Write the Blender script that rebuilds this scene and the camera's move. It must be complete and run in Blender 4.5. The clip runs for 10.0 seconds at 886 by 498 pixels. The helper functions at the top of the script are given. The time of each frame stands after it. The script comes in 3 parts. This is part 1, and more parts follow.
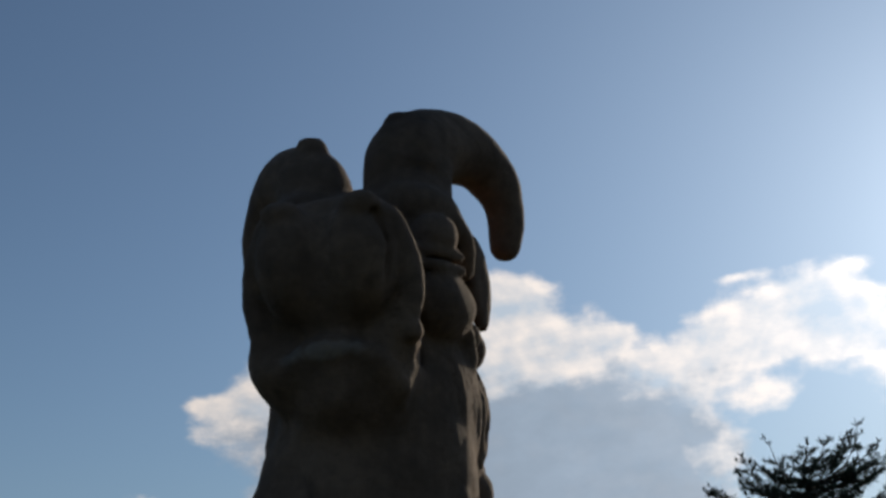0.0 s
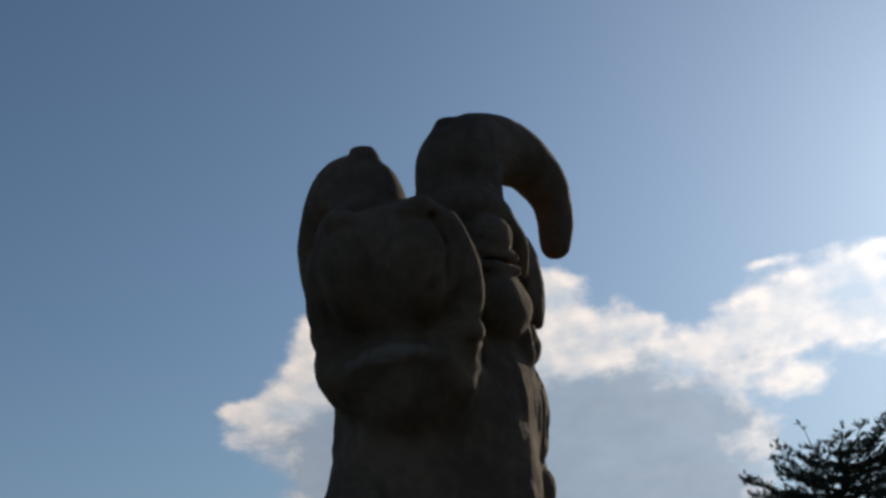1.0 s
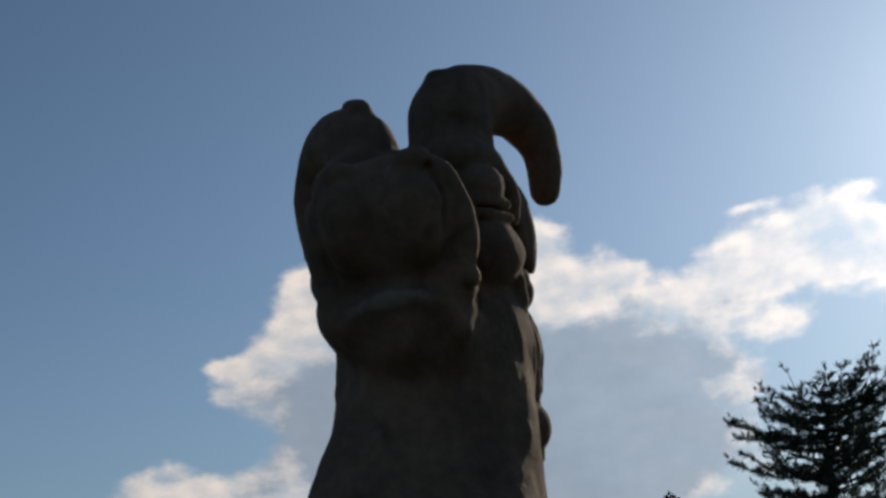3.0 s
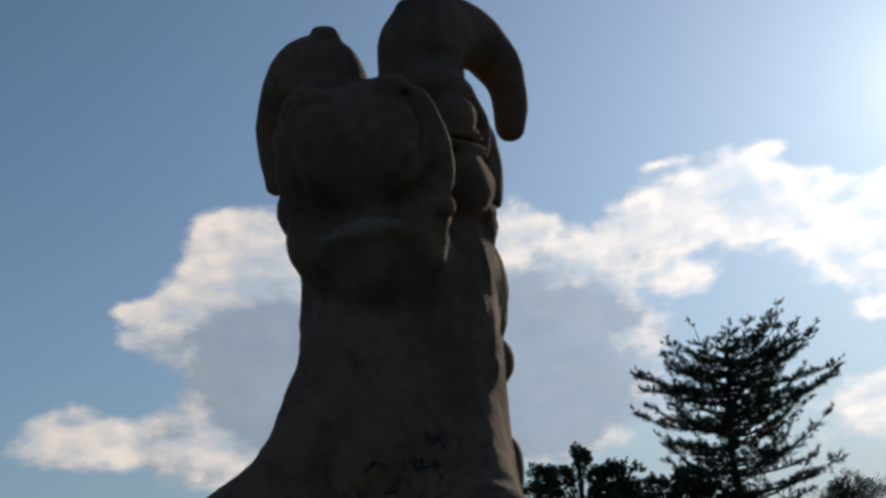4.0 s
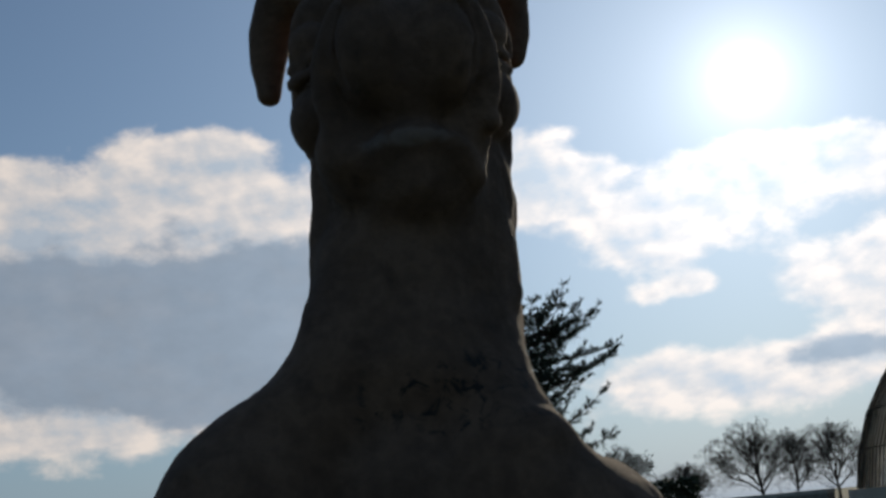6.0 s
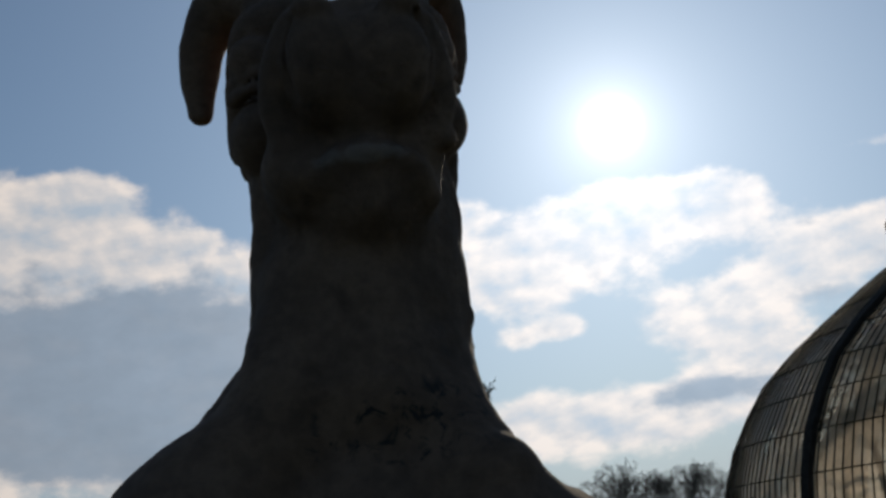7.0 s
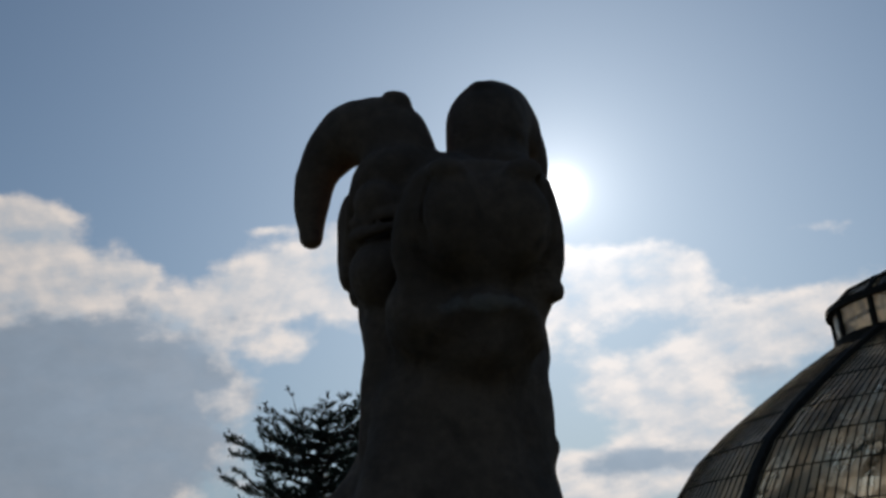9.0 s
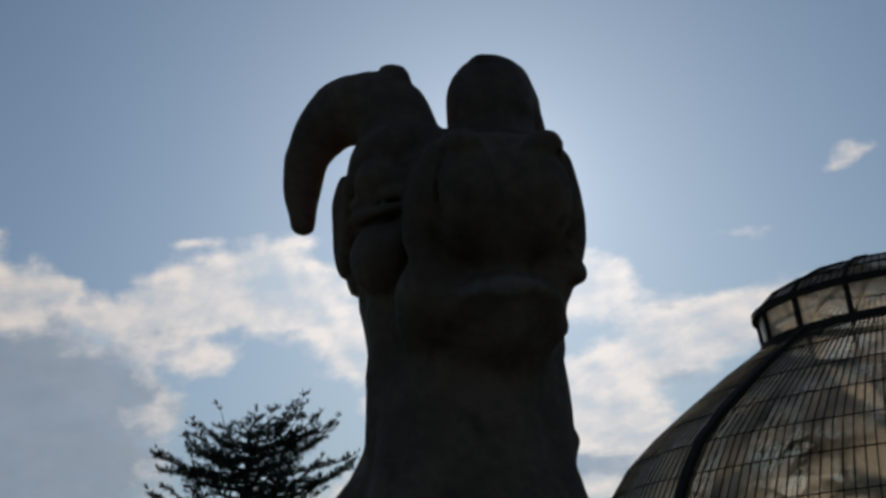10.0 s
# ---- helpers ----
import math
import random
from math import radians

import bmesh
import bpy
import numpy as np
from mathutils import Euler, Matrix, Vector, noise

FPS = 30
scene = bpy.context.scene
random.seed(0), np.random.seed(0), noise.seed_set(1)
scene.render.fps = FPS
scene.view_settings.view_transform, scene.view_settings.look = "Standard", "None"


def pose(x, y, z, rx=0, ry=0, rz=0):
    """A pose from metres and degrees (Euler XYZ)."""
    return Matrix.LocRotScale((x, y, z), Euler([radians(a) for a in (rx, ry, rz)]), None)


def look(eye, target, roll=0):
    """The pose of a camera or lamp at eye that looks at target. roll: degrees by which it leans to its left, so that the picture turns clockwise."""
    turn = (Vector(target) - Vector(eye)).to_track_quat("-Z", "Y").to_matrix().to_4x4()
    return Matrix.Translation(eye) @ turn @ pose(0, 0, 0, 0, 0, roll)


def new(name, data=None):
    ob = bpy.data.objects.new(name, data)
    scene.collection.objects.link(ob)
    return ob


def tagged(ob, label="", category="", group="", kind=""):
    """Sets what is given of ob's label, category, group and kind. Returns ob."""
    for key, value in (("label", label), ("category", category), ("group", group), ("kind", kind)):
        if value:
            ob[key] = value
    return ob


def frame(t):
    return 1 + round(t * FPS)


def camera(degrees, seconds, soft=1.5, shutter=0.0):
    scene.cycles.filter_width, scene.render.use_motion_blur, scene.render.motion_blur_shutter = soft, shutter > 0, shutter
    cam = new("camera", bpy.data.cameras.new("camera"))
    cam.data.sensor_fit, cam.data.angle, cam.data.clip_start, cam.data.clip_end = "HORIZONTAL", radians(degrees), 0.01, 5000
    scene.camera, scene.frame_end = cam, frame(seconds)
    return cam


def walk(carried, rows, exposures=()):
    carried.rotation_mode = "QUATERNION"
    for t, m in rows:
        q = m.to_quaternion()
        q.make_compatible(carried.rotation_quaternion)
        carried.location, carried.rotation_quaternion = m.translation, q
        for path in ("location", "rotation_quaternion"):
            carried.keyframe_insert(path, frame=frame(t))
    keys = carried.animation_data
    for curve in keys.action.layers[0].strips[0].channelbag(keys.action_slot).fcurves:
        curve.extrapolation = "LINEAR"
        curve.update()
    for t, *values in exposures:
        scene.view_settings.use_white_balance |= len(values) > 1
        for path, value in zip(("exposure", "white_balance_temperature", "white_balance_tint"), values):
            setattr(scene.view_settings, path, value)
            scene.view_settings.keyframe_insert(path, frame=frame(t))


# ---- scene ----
cam = camera(40.0, 10.0, soft=3.0)
PATH = [
    (0.0, pose(0.659, -2.283, 1.716, 110.36, 3.22, 13.05)),
    (0.5, pose(0.645, -2.318, 1.702, 110.41, 4.11, 13.49)),
    (1.0, pose(0.612, -2.347, 1.712, 110.36, 4.89, 14.94)),
    (1.5, pose(0.593, -2.353, 1.699, 109.90, 5.75, 15.27)),
    (2.0, pose(0.582, -2.363, 1.700, 109.30, 5.94, 14.16)),
    (3.3, pose(0.606, -2.433, 1.668, 106.62, 6.69, 14.67)),
    (3.5, pose(0.593, -2.434, 1.661, 105.49, 6.80, 14.66)),
    (4.0, pose(0.482, -2.423, 1.664, 105.20, 6.10, 10.24)),
    (4.5, pose(0.196, -2.465, 1.628, 106.16, 8.85, 5.98)),
    (5.0, pose(0.054, -2.421, 1.661, 103.96, 5.47, 1.90)),
    (5.5, pose(0.036, -2.401, 1.645, 102.77, 5.10, -0.60)),
    (5.7, pose(0.025, -2.384, 1.640, 102.74, 5.24, -0.12)),
    (6.8, pose(-0.092, -2.264, 1.632, 103.71, 6.44, -2.97)),
    (7.0, pose(-0.138, -2.250, 1.630, 104.29, 6.73, -6.06)),
    (7.5, pose(-0.261, -2.233, 1.655, 104.49, 5.83, -9.21)),
    (8.0, pose(-0.357, -2.230, 1.668, 104.17, 4.33, -10.04)),
    (8.5, pose(-0.408, -2.312, 1.713, 105.43, 3.72, -10.13)),
    (9.0, pose(-0.483, -2.494, 1.753, 106.51, 3.27, -9.83)),
    (9.5, pose(-0.558, -2.533, 1.768, 106.47, 4.10, -10.20)),
    (10.0, pose(-0.610, -2.283, 1.762, 106.75, 5.00, -12.95)),
]
EXPOSURES = [(0.0, 0.30), (2.0, 0.22), (4.0, 0.29), (5.5, 0.2), (7.0, 0.05), (8.0, -0.05), (9.0, -0.15), (10.0, -0.2)]
walk(cam, PATH, EXPOSURES)

# ---- world and sun ----
SUN_AZ, SUN_EL = radians(16.7), radians(18.75)
SUN_WAY = Vector((math.sin(SUN_AZ) * math.cos(SUN_EL), math.cos(SUN_AZ) * math.cos(SUN_EL), math.sin(SUN_EL)))

# Clouds: heading and height of the middle, half width and half height, all in degrees, and thickness.
CUMULUS_MAIN = [
    (-8.7, 17.3, 1.86, 1.20, 1), (-6.6, 15.6, 2.79, 1.06, 1), (-3.6, 15.5, 1.20, 0.59, 0.9), (-8.5, 14.3, 2.13, 1.06, 1),
    (-5.3, 13.8, 2.66, 0.69, 1), (-2.3, 13.8, 1.99, 0.64, 1), (0.7, 14.2, 1.65, 1.38, 1), (3.1, 15.1, 2.26, 1.54, 1.1),
    (5.5, 15.8, 2.13, 1.33, 1.1), (7.3, 15.4, 1.46, 1.20, 1), (3.3, 12.3, 1.28, 0.53, 0.8), (-1.1, 11.8, 1.06, 1.46, 1),
    (-0.3, 10.6, 1.38, 0.85, 1), (0.6, 9.7, 0.66, 0.59, 0.8), (2.0, 17.7, 1.17, 0.21, 0.7), (7.9, 17.6, 1.01, 0.35, 0.7),
    (-6.0, 12.1, 3.46, 1.46, 1.1), (-7.8, 9.8, 3.19, 1.86, 1.2), (9.1, 15.6, 0.96, 0.48, 0.8)]
CUMULUS_EAST = [
    (-18.5, 16.5, 1.65, 1.12, 1), (-17.2, 14.8, 1.86, 1.33, 1), (-18.2, 13.2, 2.93, 1.46, 1.1), (-21.9, 12.3, 2.34, 1.12, 1),
    (-23.8, 13.4, 0.80, 0.37, 0.8), (-19.4, 10.5, 0.90, 0.64, 0.9), (-17.9, 9.4, 1.60, 1.86, 1.1), (-21.4, 7.5, 5.05, 0.90, 1),
    (-26.8, 7.5, 2.93, 1.06, 0.9), (-18.7, 16.8, 1.60, 1.06, 1), (-12.0, 17.1, 2.93, 1.60, 1), (-16.1, 13.7, 3.19, 1.33, 1),
    (-11.0, 12.2, 1.60, 1.06, 1), (-13.4, 9.9, 5.05, 2.13, 1.2), (-10.8, 17.6, 2.66, 1.22, 1), (-13.6, 14.8, 2.93, 1.60, 1),
    (-18.0, 14.2, 2.93, 0.85, 1), (-7.9, 12.4, 2.13, 1.06, 1), (-18.9, 6.7, 3.19, 1.33, 1), (-10.2, 9.0, 6.38, 2.13, 1.2),
    (-5.8, 6.6, 3.99, 1.60, 1.1), (-6.1, 8.1, 5.59, 2.66, 1.2), (-16.2, 5.6, 3.99, 1.60, 1.1)]
CUMULUS_WEST = [
    (5.6, 15.1, 1.65, 1.46, 1), (9.1, 15.3, 0.96, 0.48, 0.8), (17.3, 14.0, 3.46, 1.65, 1.1), (11.6, 12.5, 2.93, 1.46, 1),
    (12.8, 9.8, 1.12, 0.59, 0.8), (10.9, 9.5, 1.01, 0.48, 0.7), (17.4, 14.8, 3.46, 1.12, 1.2), (20.8, 14.6, 1.46, 0.74, 1),
    (11.9, 13.3, 2.93, 1.12, 1), (10.4, 11.5, 1.60, 0.85, 0.9), (13.3, 9.8, 0.69, 0.37, 0.8), (26.4, 11.6, 2.53, 1.01, 1),
    (23.4, 10.3, 3.19, 1.22, 1.1), (19.1, 9.4, 2.79, 1.12, 1), (21.4, 7.8, 3.19, 0.96, 1), (19.3, 6.0, 2.66, 0.64, 1.1),
    (15.1, 5.4, 4.79, 1.06, 1), (22.9, 6.2, 3.19, 1.06, 1), (13.7, 4.5, 6.65, 1.22, 0.8), (10.3, 6.3, 2.93, 0.96, 0.6)]
WISPS = [
    (34.7, 18.5, 1.46, 0.53, 0.8), (33.5, 17.9, 0.80, 0.27, 0.6), (22.9, 15.1, 0.53, 0.35, 0.7), (29.0, 15.8, 1.99, 0.37, 0.45),
    (21.0, 14.0, 1.33, 0.80, 0.8), (31.8, 12.4, 2.93, 0.96, 1), (26.6, 12.1, 3.46, 1.22, 0.9)]

# The thick undersides that the sun does not reach.
SHADED = [
    (-5.5, 12.1, 3.46, 1.33, 1), (-7.8, 9.8, 3.46, 1.86, 1.1), (-0.5, 10.7, 0.69, 0.32, 0.5), (-17.9, 9.4, 1.86, 2.13, 1),
    (-23.4, 5.7, 5.32, 0.74, 0.8), (-14.1, 10.3, 5.05, 1.99, 1.2), (-15.0, 10.5, 4.79, 1.76, 1.2), (-9.4, 9.1, 3.46, 2.13, 1),
    (-13.9, 7.6, 3.19, 1.60, 0.9), (-18.0, 12.4, 3.19, 0.59, 0.6), (-8.1, 10.4, 3.99, 1.33, 0.9), (19.6, 6.0, 2.39, 0.53, 0.9),
    (25.5, 9.4, 1.33, 0.43, 0.6), (18.7, 6.0, 1.86, 0.53, 0.7), (-10.2, 9.3, 6.38, 1.86, 1.1), (-5.8, 6.9, 3.99, 1.60, 1),
    (-6.1, 8.4, 5.59, 2.93, 1.1), (-16.2, 5.1, 3.46, 1.60, -0.7), (-10.8, 17.0, 2.39, 1.06, -0.6)]

world = bpy.data.worlds.new("sky")
scene.world = world
world.use_nodes = True
WN, WL = world.node_tree.nodes, world.node_tree.links


def math_node(tree, op, *values):
    """A math node; a value is a number or a socket."""
    n = tree.nodes.new("ShaderNodeMath")
    n.operation = op
    for i, v in enumerate(values):
        if isinstance(v, (int, float)):
            n.inputs[i].default_value = v
        else:
            tree.links.new(v, n.inputs[i])
    return n.outputs[0]


def vector_node(tree, op, *values):
    n = tree.nodes.new("ShaderNodeVectorMath")
    n.operation = op
    for i, v in enumerate(values):
        if isinstance(v, (tuple, Vector)):
            n.inputs[i].default_value = v
        else:
            tree.links.new(v, n.inputs[i])
    return n.outputs[1 if op in ("DOT_PRODUCT", "LENGTH") else 0]


def ramp_node(tree, value, stops, smooth=False):
    n = tree.nodes.new("ShaderNodeValToRGB")
    if smooth:
        n.color_ramp.interpolation = "EASE"
    e = n.color_ramp.elements
    while len(e) < len(stops):
        e.new(0.5)
    for x, (place, colour) in zip(e, stops):
        x.position, x.color = place, (*colour, 1)
    tree.links.new(value, n.inputs[0])
    return n.outputs[0]


def noise_node(tree, where, scale, detail=6.0, rough=0.55, warp=0.0):
    n = tree.nodes.new("ShaderNodeTexNoise")
    n.inputs["Scale"].default_value, n.inputs["Detail"].default_value = scale, detail
    n.inputs["Roughness"].default_value, n.inputs["Distortion"].default_value = rough, warp
    tree.links.new(where, n.inputs["Vector"])
    return n.outputs[0]


def mix_node(tree, factor, a, b, kind="MIX"):
    n = tree.nodes.new("ShaderNodeMix")
    n.data_type, n.blend_type = "RGBA", kind
    for sock, v in ((n.inputs[0], factor), (n.inputs[6], a), (n.inputs[7], b)):
        if isinstance(v, (int, float)):
            sock.default_value = v
        elif isinstance(v, tuple):
            sock.default_value = (*v, 1)
        else:
            tree.links.new(v, sock)
    return n.outputs[2]


def build_sky():
    t = world.node_tree
    sky = WN.new("ShaderNodeTexSky")
    sky.sky_type, sky.sun_disc = "NISHITA", False
    sky.sun_elevation, sky.sun_rotation = SUN_EL, SUN_AZ
    sky.dust_density, sky.air_density, sky.ozone_density = 0.25, 1.0, 2.0
    way = WN.new("ShaderNodeTexCoord").outputs["Generated"]
    way = vector_node(t, "NORMALIZE", way)
    part_xyz = WN.new("ShaderNodeSeparateXYZ")
    WL.new(way, part_xyz.inputs[0])
    x, y, z = part_xyz.outputs
    heading = math_node(t, "MULTIPLY", math_node(t, "ARCTAN2", x, y), 57.2958)
    height = math_node(t, "MULTIPLY", math_node(t, "ARCSINE", z), 57.2958)
    join = WN.new("ShaderNodeCombineXYZ")
    WL.new(heading, join.inputs[0])
    WL.new(height, join.inputs[1])
    flat = join.outputs[0]
    # the edges of the clouds wander
    stretch = vector_node(t, "MULTIPLY", flat, (0.75, 1.15, 1.0))
    billow = noise_node(t, stretch, 0.42, 8.0, 0.57)
    total = 0.0
    for a, e, w, h, thick in CUMULUS_MAIN + CUMULUS_EAST + CUMULUS_WEST + WISPS:
        n = WN.new("ShaderNodeVectorMath")
        n.operation = "MULTIPLY_ADD"
        n.inputs[1].default_value, n.inputs[2].default_value = (1 / w, 1 / h, 0), (-a / w, -e / h, 0)
        WL.new(flat, n.inputs[0])
        d = vector_node(t, "DOT_PRODUCT", n.outputs[0], n.outputs[0])
        g = math_node(t, "EXPONENT", math_node(t, "MULTIPLY", d, -0.62))
        total = math_node(t, "MULTIPLY_ADD", g, 0.8 * thick, total)
    dense = math_node(t, "MULTIPLY_ADD", math_node(t, "SUBTRACT", billow, 0.5), 1.75, total)
    cover = WN.new("ShaderNodeMapRange")
    cover.interpolation_type = "SMOOTHSTEP"
    cover.inputs[1].default_value, cover.inputs[2].default_value = 0.40, 0.98
    WL.new(dense, cover.inputs[0])
    # the sides turned to the sun are lit, the thin edges glow, the thick middle is duller
    ahead = noise_node(t, vector_node(t, "ADD", stretch, (0.42, 0.62, 0.0)), 0.42, 5.0, 0.55)
    broad = noise_node(t, stretch, 0.42, 5.0, 0.55)
    folds = math_node(t, "MULTIPLY_ADD", math_node(t, "SUBTRACT", broad, ahead), 1.5, 0.56)
    folds = math_node(t, "MULTIPLY_ADD", math_node(t, "SUBTRACT", dense, 0.9), -0.20, folds)
    folds = math_node(t, "MULTIPLY_ADD", math_node(t, "SUBTRACT", noise_node(t, stretch, 1.7, 5.0, 0.55), 0.5), 0.25, folds)
    bright = ramp_node(t, folds, CLOUD_SHADE)
    dull = 0.0
    for a, e, w, h, thick in SHADED:
        n = WN.new("ShaderNodeVectorMath")
        n.operation = "MULTIPLY_ADD"
        n.inputs[1].default_value, n.inputs[2].default_value = (1 / w, 1 / h, 0), (-a / w, -e / h, 0)
        WL.new(flat, n.inputs[0])
        d = vector_node(t, "DOT_PRODUCT", n.outputs[0], n.outputs[0])
        dull = math_node(t, "MULTIPLY_ADD", math_node(t, "EXPONENT", math_node(t, "MULTIPLY", d, -0.7)), thick, dull)
    dull = math_node(t, "MULTIPLY_ADD", math_node(t, "SUBTRACT", noise_node(t, stretch, 0.5, 8.0, 0.6), 0.5), 2.4, dull)
    murk = WN.new("ShaderNodeMapRange")
    murk.interpolation_type = "SMOOTHSTEP"
    murk.inputs[1].default_value, murk.inputs[2].default_value = 0.12, 1.0
    WL.new(dull, murk.inputs[0])
    grey = mix_node(t, noise_node(t, stretch, 0.33, 6.0, 0.6), tuple(0.72 * v for v in CLOUD_GREY), tuple(1.45 * v for v in CLOUD_GREY))
    shade = mix_node(t, math_node(t, "MULTIPLY", murk.outputs[0], 0.92), bright, grey)
    # haze and glare round the sun
    near = vector_node(t, "DOT_PRODUCT", way, SUN_WAY)
    off = math_node(t, "MULTIPLY", math_node(t, "ARCCOSINE", math_node(t, "MINIMUM", near, 0.999999)), 57.2958)
    core = math_node(t, "EXPONENT", math_node(t, "MULTIPLY", math_node(t, "POWER", math_node(t, "DIVIDE", off, 0.78), 2.0), -1.0))
    wide = math_node(t, "EXPONENT", math_node(t, "MULTIPLY", math_node(t, "DIVIDE", off, 15.0), -1.0))
    ring = math_node(t, "EXPONENT", math_node(t, "MULTIPLY", math_node(t, "DIVIDE", off, 1.8), -1.0))
    blue = mix_node(t, 1.0, sky.outputs[0], SKY_TINT, "MULTIPLY")
    blue = vector_node(t, "SCALE", blue)
    blue.node.inputs["Scale"].default_value = SKY_GAIN
    haze = math_node(t, "EXPONENT", math_node(t, "MULTIPLY", math_node(t, "MAXIMUM", height, 0.0), -0.11))
    blue = mix_node(t, math_node(t, "MULTIPLY", haze, 0.9), blue, HAZE)
    lit = vector_node(t, "SCALE", shade)
    WL.new(math_node(t, "MULTIPLY_ADD", wide, 0.60, 0.95), lit.node.inputs["Scale"])
    mixed = mix_node(t, math_node(t, "MULTIPLY", cover.outputs[0], 0.93), blue, lit)
    glow = vector_node(t, "SCALE", (1.0, 0.97, 0.92))
    glow.node.inputs[0].default_value = (1.0, 0.96, 0.90)
    WL.new(math_node(t, "MULTIPLY_ADD", core, 2.6, math_node(t, "MULTIPLY", ring, 0.75)), glow.node.inputs["Scale"])
    mixed = vector_node(t, "ADD", mixed, glow)
    veil = vector_node(t, "SCALE", (0.30, 0.385, 0.475))
    WL.new(wide, veil.node.inputs["Scale"])
    mixed = vector_node(t, "ADD", mixed, veil)
    WL.new(mixed, WN["Background"].inputs[0])
    WN["Background"].inputs[1].default_value = 1.0


SKY_TINT, SKY_GAIN = (0.90, 1.0, 1.10), 0.045
HAZE = (0.135, 0.205, 0.30)
CLOUD_SHADE = [(0.16, (0.33, 0.37, 0.42)), (0.42, (0.48, 0.455, 0.445)), (0.72, (0.68, 0.59, 0.52))]
CLOUD_GREY = (0.165, 0.20, 0.25)
build_sky()

sun = new("sun", bpy.data.lights.new("sun", "SUN"))
sun.data.energy, sun.data.angle, sun.data.color = 2.0, radians(1.0), (1.0, 0.86, 0.66)
sun.matrix_world = look((0, 0, 0), -SUN_WAY)


# ---- materials ----
def material(name, stops, scale=4.0, rough=0.9, bump=0.0, bump_scale=60.0, detail=8.0):
    """A surface whose colour wanders between the stops at two sizes, with fine relief."""
    m = bpy.data.materials.new(name)
    m.use_nodes = True
    t = m.node_tree
    b = t.nodes["Principled BSDF"]
    where = t.nodes.new("ShaderNodeTexCoord").outputs["Object"]
    big = noise_node(t, where, scale, detail, 0.6)
    small = noise_node(t, where, scale * 7.3, 4.0, 0.6)
    mixed = math_node(t, "MULTIPLY_ADD", math_node(t, "SUBTRACT", small, 0.5), 0.45, big)
    t.links.new(ramp_node(t, mixed, stops), b.inputs["Base Color"])
    b.inputs["Roughness"].default_value = rough
    if bump:
        n = t.nodes.new("ShaderNodeBump")
        n.inputs["Strength"].default_value, n.inputs["Distance"].default_value = bump, 0.01
        t.links.new(noise_node(t, where, bump_scale, 6.0, 0.65), n.inputs["Height"])
        t.links.new(n.outputs[0], b.inputs["Normal"])
    return m


def stone_material():
    """Old limestone with black crusts in blotches and streaks that run down."""
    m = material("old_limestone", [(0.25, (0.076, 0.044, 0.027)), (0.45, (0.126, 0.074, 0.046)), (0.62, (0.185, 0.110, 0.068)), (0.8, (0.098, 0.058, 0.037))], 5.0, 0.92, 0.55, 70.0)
    t = m.node_tree
    b = t.nodes["Principled BSDF"]
    base = b.inputs["Base Color"].links[0].from_socket
    where = t.nodes.new("ShaderNodeTexCoord").outputs["Object"]
    run = vector_node(t, "MULTIPLY", where, (1.0, 1.0, 0.22))
    streak = ramp_node(t, noise_node(t, run, 9.0, 6.0, 0.6), [(0.48, (1, 1, 1)), (0.70, (0.66, 0.64, 0.61))])
    crust = ramp_node(t, noise_node(t, where, 11.0, 7.0, 0.62, 0.4), [(0.56, (1, 1, 1)), (0.72, (0.45, 0.43, 0.41))])
    low = ramp_node(t, noise_node(t, where, 2.3, 3.0, 0.5), [(0.42, (0, 0, 0)), (0.6, (1, 1, 1))])
    worn = mix_node(t, low, mix_node(t, 1.0, base, streak, "MULTIPLY"), mix_node(t, 1.0, base, crust, "MULTIPLY"))

    def patch(middle, size, ragged):
        """A blot with a ragged edge round a place on the stone."""
        n = t.nodes.new("ShaderNodeVectorMath")
        n.operation = "MULTIPLY_ADD"
        n.inputs[1].default_value = [1 / r for r in size]
        n.inputs[2].default_value = [-c / r for c, r in zip(middle, size)]
        t.links.new(where, n.inputs[0])
        far = vector_node(t, "LENGTH", n.outputs[0])
        edge = math_node(t, "MULTIPLY_ADD", math_node(t, "SUBTRACT", noise_node(t, where, ragged, 5.0, 0.65), 0.5), 2.2, far)
        return ramp_node(t, edge, [(0.55, (1, 1, 1)), (0.95, (0, 0, 0))])

    # a slightly paler band with a ragged edge along the lower lip
    worn = mix_node(t, math_node(t, "MULTIPLY", patch((0.02, -0.31, 2.308), (0.098, 0.10, 0.022), 16.0), 0.24), worn, (0.36, 0.32, 0.28))
    # lichen and soot across the breast
    spots = ramp_node(t, noise_node(t, where, 26.0, 5.0, 0.65, 0.8), [(0.51, (0, 0, 0)), (0.61, (1, 1, 1))])
    soot = math_node(t, "MULTIPLY", patch((0.05, -0.25, 1.862), (0.22, 0.20, 0.080), 9.0), spots)
    worn = mix_node(t, soot, worn, (0.022, 0.018, 0.015))
    t.links.new(worn, b.inputs["Base Color"])
    return m


